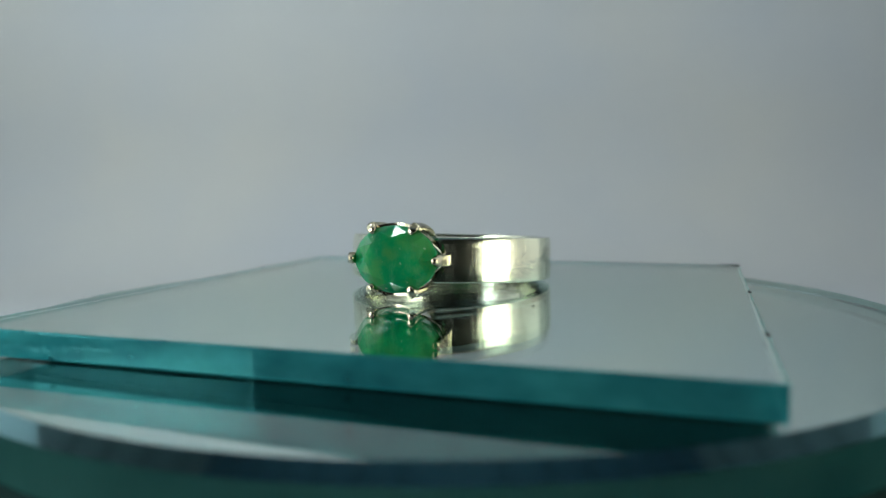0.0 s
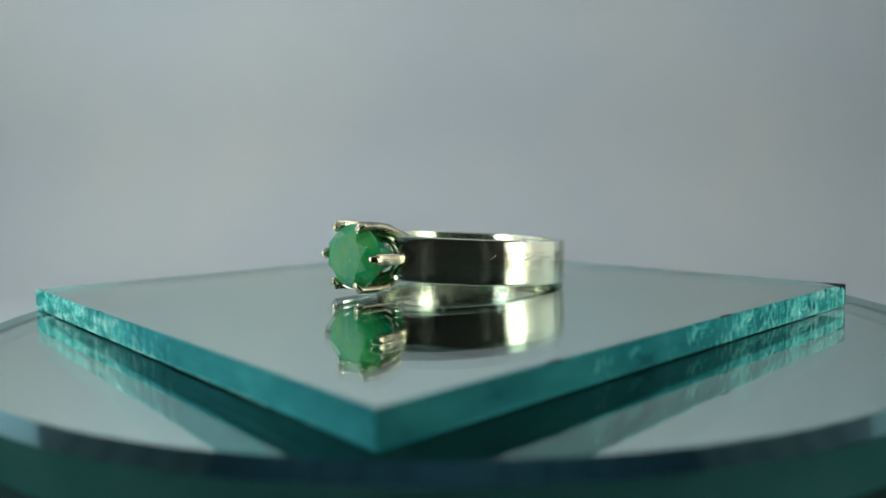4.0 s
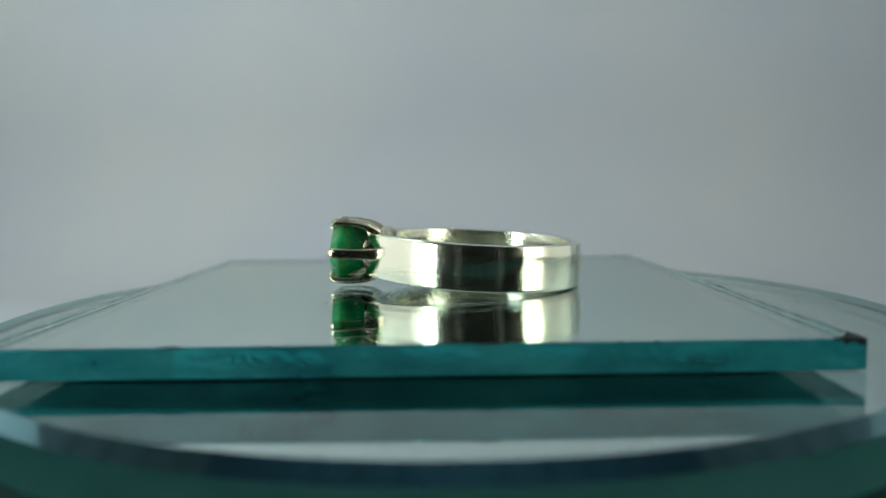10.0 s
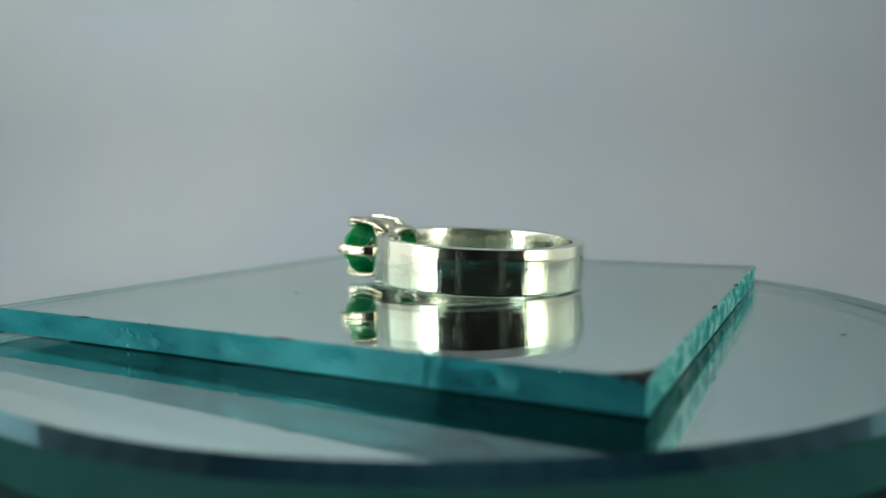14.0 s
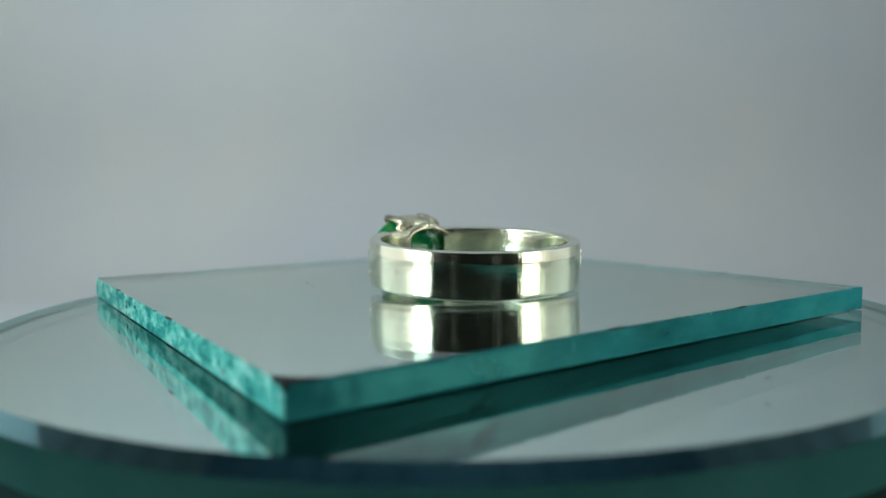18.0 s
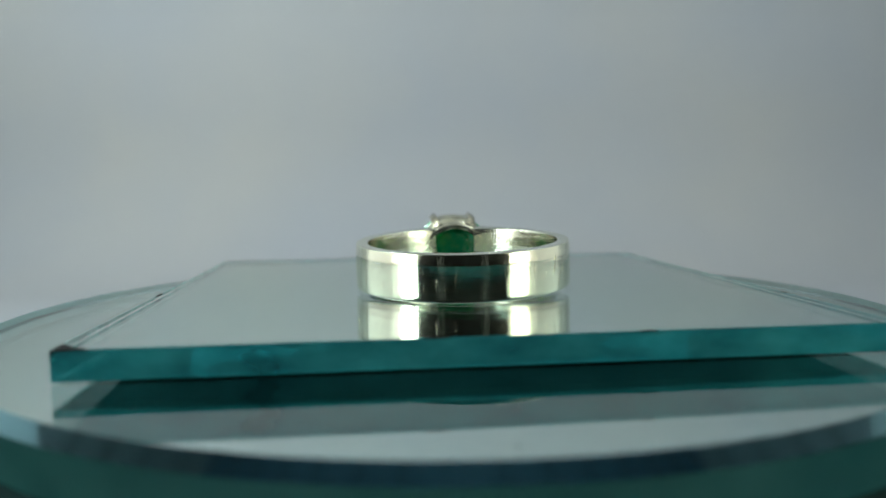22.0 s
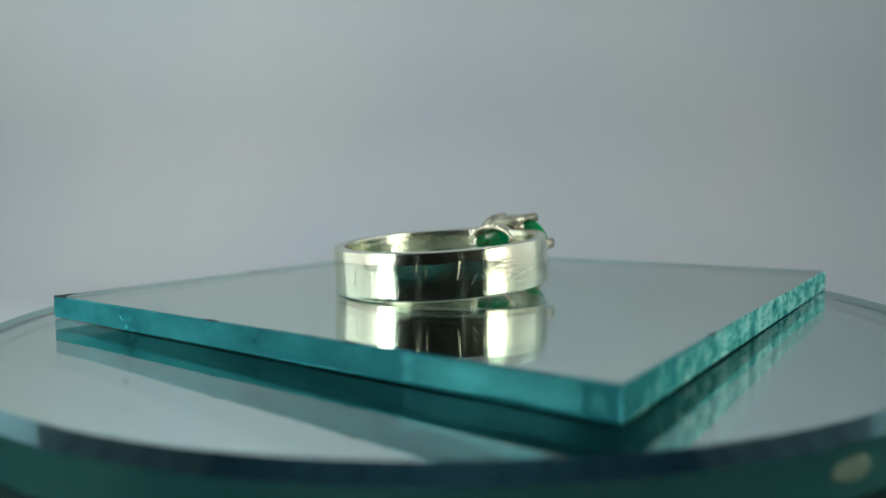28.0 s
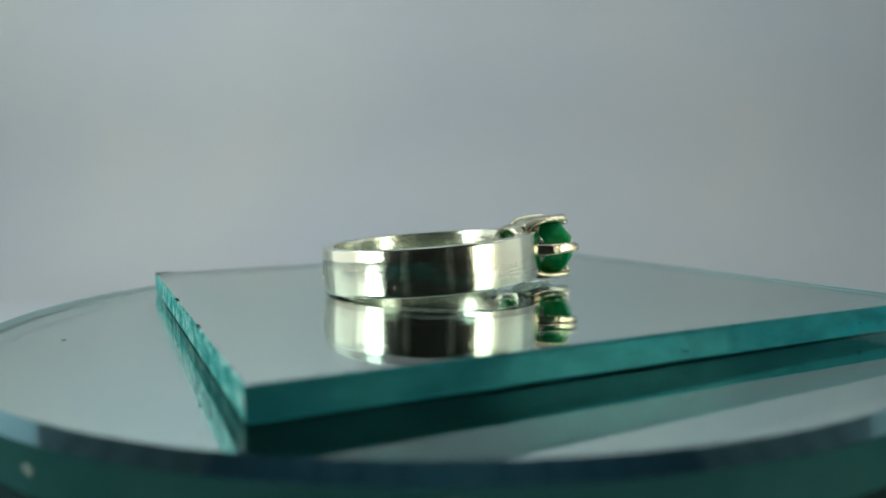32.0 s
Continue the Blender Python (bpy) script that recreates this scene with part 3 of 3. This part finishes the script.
            y, z = oval(a, 2.66 + 0.42 * math.cos(c), 1.98 + 0.36 * math.cos(c))
            row.append(bm.verts.new((8.42 + 0.72 * math.sin(c), y, zc + z)))
        rows.append(row)
    for i in range(72):
        p, q = rows[i], rows[(i + 1) % 72]
        for j in range(10):
            bm.faces.new((p[j], q[j], q[(j + 1) % 10], p[(j + 1) % 10]))
    bm.transform(S)
    part("collar", bm, M_CAST, base, smooth=60)

    # bearing ring where the basket meets the shoulders
    bm = bmesh.new()
    rows = []
    for i in range(72):
        a = 2 * math.pi * i / 72
        row = []
        for j in range(10):
            c = 2 * math.pi * j / 10
            y, z = oval(a, 2.92 + 0.20 * math.cos(c), 1.58 + 0.20 * math.cos(c))
            row.append(bm.verts.new((9.95 + 0.24 * math.sin(c), y, zc + z)))
        rows.append(row)
    for i in range(72):
        p, q = rows[i], rows[(i + 1) % 72]
        for j in range(10):
            bm.faces.new((p[j], q[j], q[(j + 1) % 10], p[(j + 1) % 10]))
    bm.transform(S)
    part("bearing_ring", bm, M_CAST, base, smooth=60)

    # six prongs
    for k in range(6):
        a = radians(60 * k)
        pts, rad, flare = [], [], []
        for s in (0.02, 0.15, 0.3, 0.45, 0.6, 0.75, 0.88, 0.97):
            sy, sz = cup_axes(s)
            y, z = oval(a, sy + 0.10, sz + 0.10)
            pts.append((CUP0 + (CUP1 - CUP0) * s, y, zc + z))
            rad.append(0.31 if k % 3 == 0 else 0.33)
            flare.append((1.5 if k % 3 == 0 else 1.15) + 0.4 * max(0.0, 1 - s / 0.45) ** 1.5)
        sy, sz = cup_axes(1)
        hook = 1.0 if k % 3 == 0 else 2.1
        for dx, din, rr in ((0.12, 0.06, 0.33), (0.25, 0.0, 0.33), (0.36, -0.10, 0.30), (0.43, -0.20, 0.22), (0.46, -0.26, 0.06)):
            y, z = oval(a, sy + din * hook, sz + din * hook)
            pts.append((CUP1 + dx - 0.1, y, zc + z))
            rad.append(rr * (0.82 if k % 3 == 0 else 1.0))
            flare.append(1.12 if k % 3 == 0 else 1.1)
        tang = Vector((0, -math.sin(a), math.cos(a)))
        bm = tube(bmesh.new(), pts, rad, 16, flare, side=tang, power=0.5)
        bm.transform(S)
        part("prong", bm, M_PRONG, base, smooth=60)

    # the stone
    bm = bmesh.new()
    gy, gz = 3.52, 2.66

    def ringv(x, f, count, off):
        return [bm.verts.new((x, *(lambda q: (q[0], zc + q[1]))(oval(2 * math.pi * (i + off) / count, gy * f, gz * f)))) for i in range(count)]

    tb = ringv(STONE_X + 0.95, 0.66, 8, 0)
    md = ringv(STONE_X + 0.76, 0.87, 8, 0.5)
    g1 = ringv(STONE_X + 0.10, 1.0, 48, 0)
    g0 = ringv(STONE_X - 0.10, 1.0, 48, 0)
    step = math.pi / 6
    pv, cu = [], []
    for row, x, f in ((pv, STONE_X - 0.90, 0.82), (cu, STONE_X - 2.7, 0.46)):
        for i in range(48):
            a = 2 * math.pi * i / 48
            flat = f * math.cos(step / 2) / math.cos(a % step - step / 2) / math.cos(step / 4)
            y, z = oval(a, gy * flat, gz * flat)
            row.append(bm.verts.new((x, y, zc + z)))
    bm.faces.new(tb)
    bm.faces.new(cu[::-1])
    for k in range(8):
        n1 = (k + 1) % 8
        bm.faces.new((tb[k], md[k], tb[n1]))
        bm.faces.new((tb[k], md[k - 1], g1[6 * k], md[k]))
        for j in range(6):
            bm.faces.new((md[k], g1[6 * k + j], g1[(6 * k + j + 1) % 48]))
    for i in range(48):
        k = (i + 1) % 48
        bm.faces.new((g0[i], g0[k], g1[k], g1[i]))
        bm.faces.new((pv[i], pv[k], g0[k], g0[i]))
        bm.faces.new((cu[i], cu[k], pv[k], pv[i]))
    bm.transform(S)
    part("emerald", bm, M_STONE, base, "oval faceted green emerald with cloudy inclusions")
    return base


def make_chamfer():
    """Polished bevel over silvering: part mirror, part dark green glass."""
    m, n, l, p = mat("polished_chamfer")
    n.remove(p)
    g = n.new("ShaderNodeBsdfGlass")
    g.inputs["Color"].default_value = (0.56, 0.84, 0.86, 1)
    g.inputs["Roughness"].default_value = 0.1
    g.inputs["IOR"].default_value = 1.52
    r = n.new("ShaderNodeBsdfGlossy")
    r.inputs["Color"].default_value = (0.22, 0.56, 0.70, 1)
    r.inputs["Roughness"].default_value = 0.07
    sheen = n.new("ShaderNodeBsdfGlossy")
    sheen.inputs["Color"].default_value = (0.38, 0.70, 0.82, 1)
    sheen.inputs["Roughness"].default_value = 0.09
    mixer, coat = n.new("ShaderNodeMixShader"), n.new("ShaderNodeMixShader")
    mixer.inputs[0].default_value = 0.20
    l.new(g.outputs[0], mixer.inputs[1])
    l.new(r.outputs[0], mixer.inputs[2])
    fres = n.new("ShaderNodeFresnel")
    fres.inputs["IOR"].default_value = 1.52
    l.new(fres.outputs[0], coat.inputs[0])
    l.new(mixer.outputs[0], coat.inputs[1])
    l.new(sheen.outputs[0], coat.inputs[2])
    l.new(coat.outputs[0], n["Material Output"].inputs["Surface"])
    return m


M_CHAMFER = make_chamfer()

build_tent()
build_panel(*LAMP_L, *LAMP_SIZE_L, "small white LED panel lamp inside tent")
build_panel(*LAMP_R, *LAMP_SIZE, "small warm white LED panel lamp inside tent")
for x, _ in TOP_LAMPS:
    build_panel(*top_aim(x), 0.18, 0.05, "unseen white LED bar added under the tent ceiling to light the backdrop", stands=False)
build_turntable()
DISC = build_disc()
PLATE = build_plate()
RING = build_ring()


# ---- what turns ----
DISC_AT = pose(0, 0, PLATE_Z - (T_PLATE + GAP) * MM)
PLATE_AT = pose(0, 0, PLATE_Z) @ pose(-1.154 * MM, -1.948 * MM, 0, 0, 0, 71.03)
RING_AT = pose(0.038 * MM, 2.545 * MM, PLATE_Z + 0.62 * MM, 0, 0, 248.9) @ pose(0, 0, 0, -0.8, -3.27, 0)


def motions():
    for thing, at in ((DISC, DISC_AT), (PLATE, PLATE_AT), (RING, RING_AT)):
        walk(thing, [(0.5 * i, pose(0, 0, 0, 0, 0, SPIN * 0.5 * i) @ at) for i in range(65)])


motions()
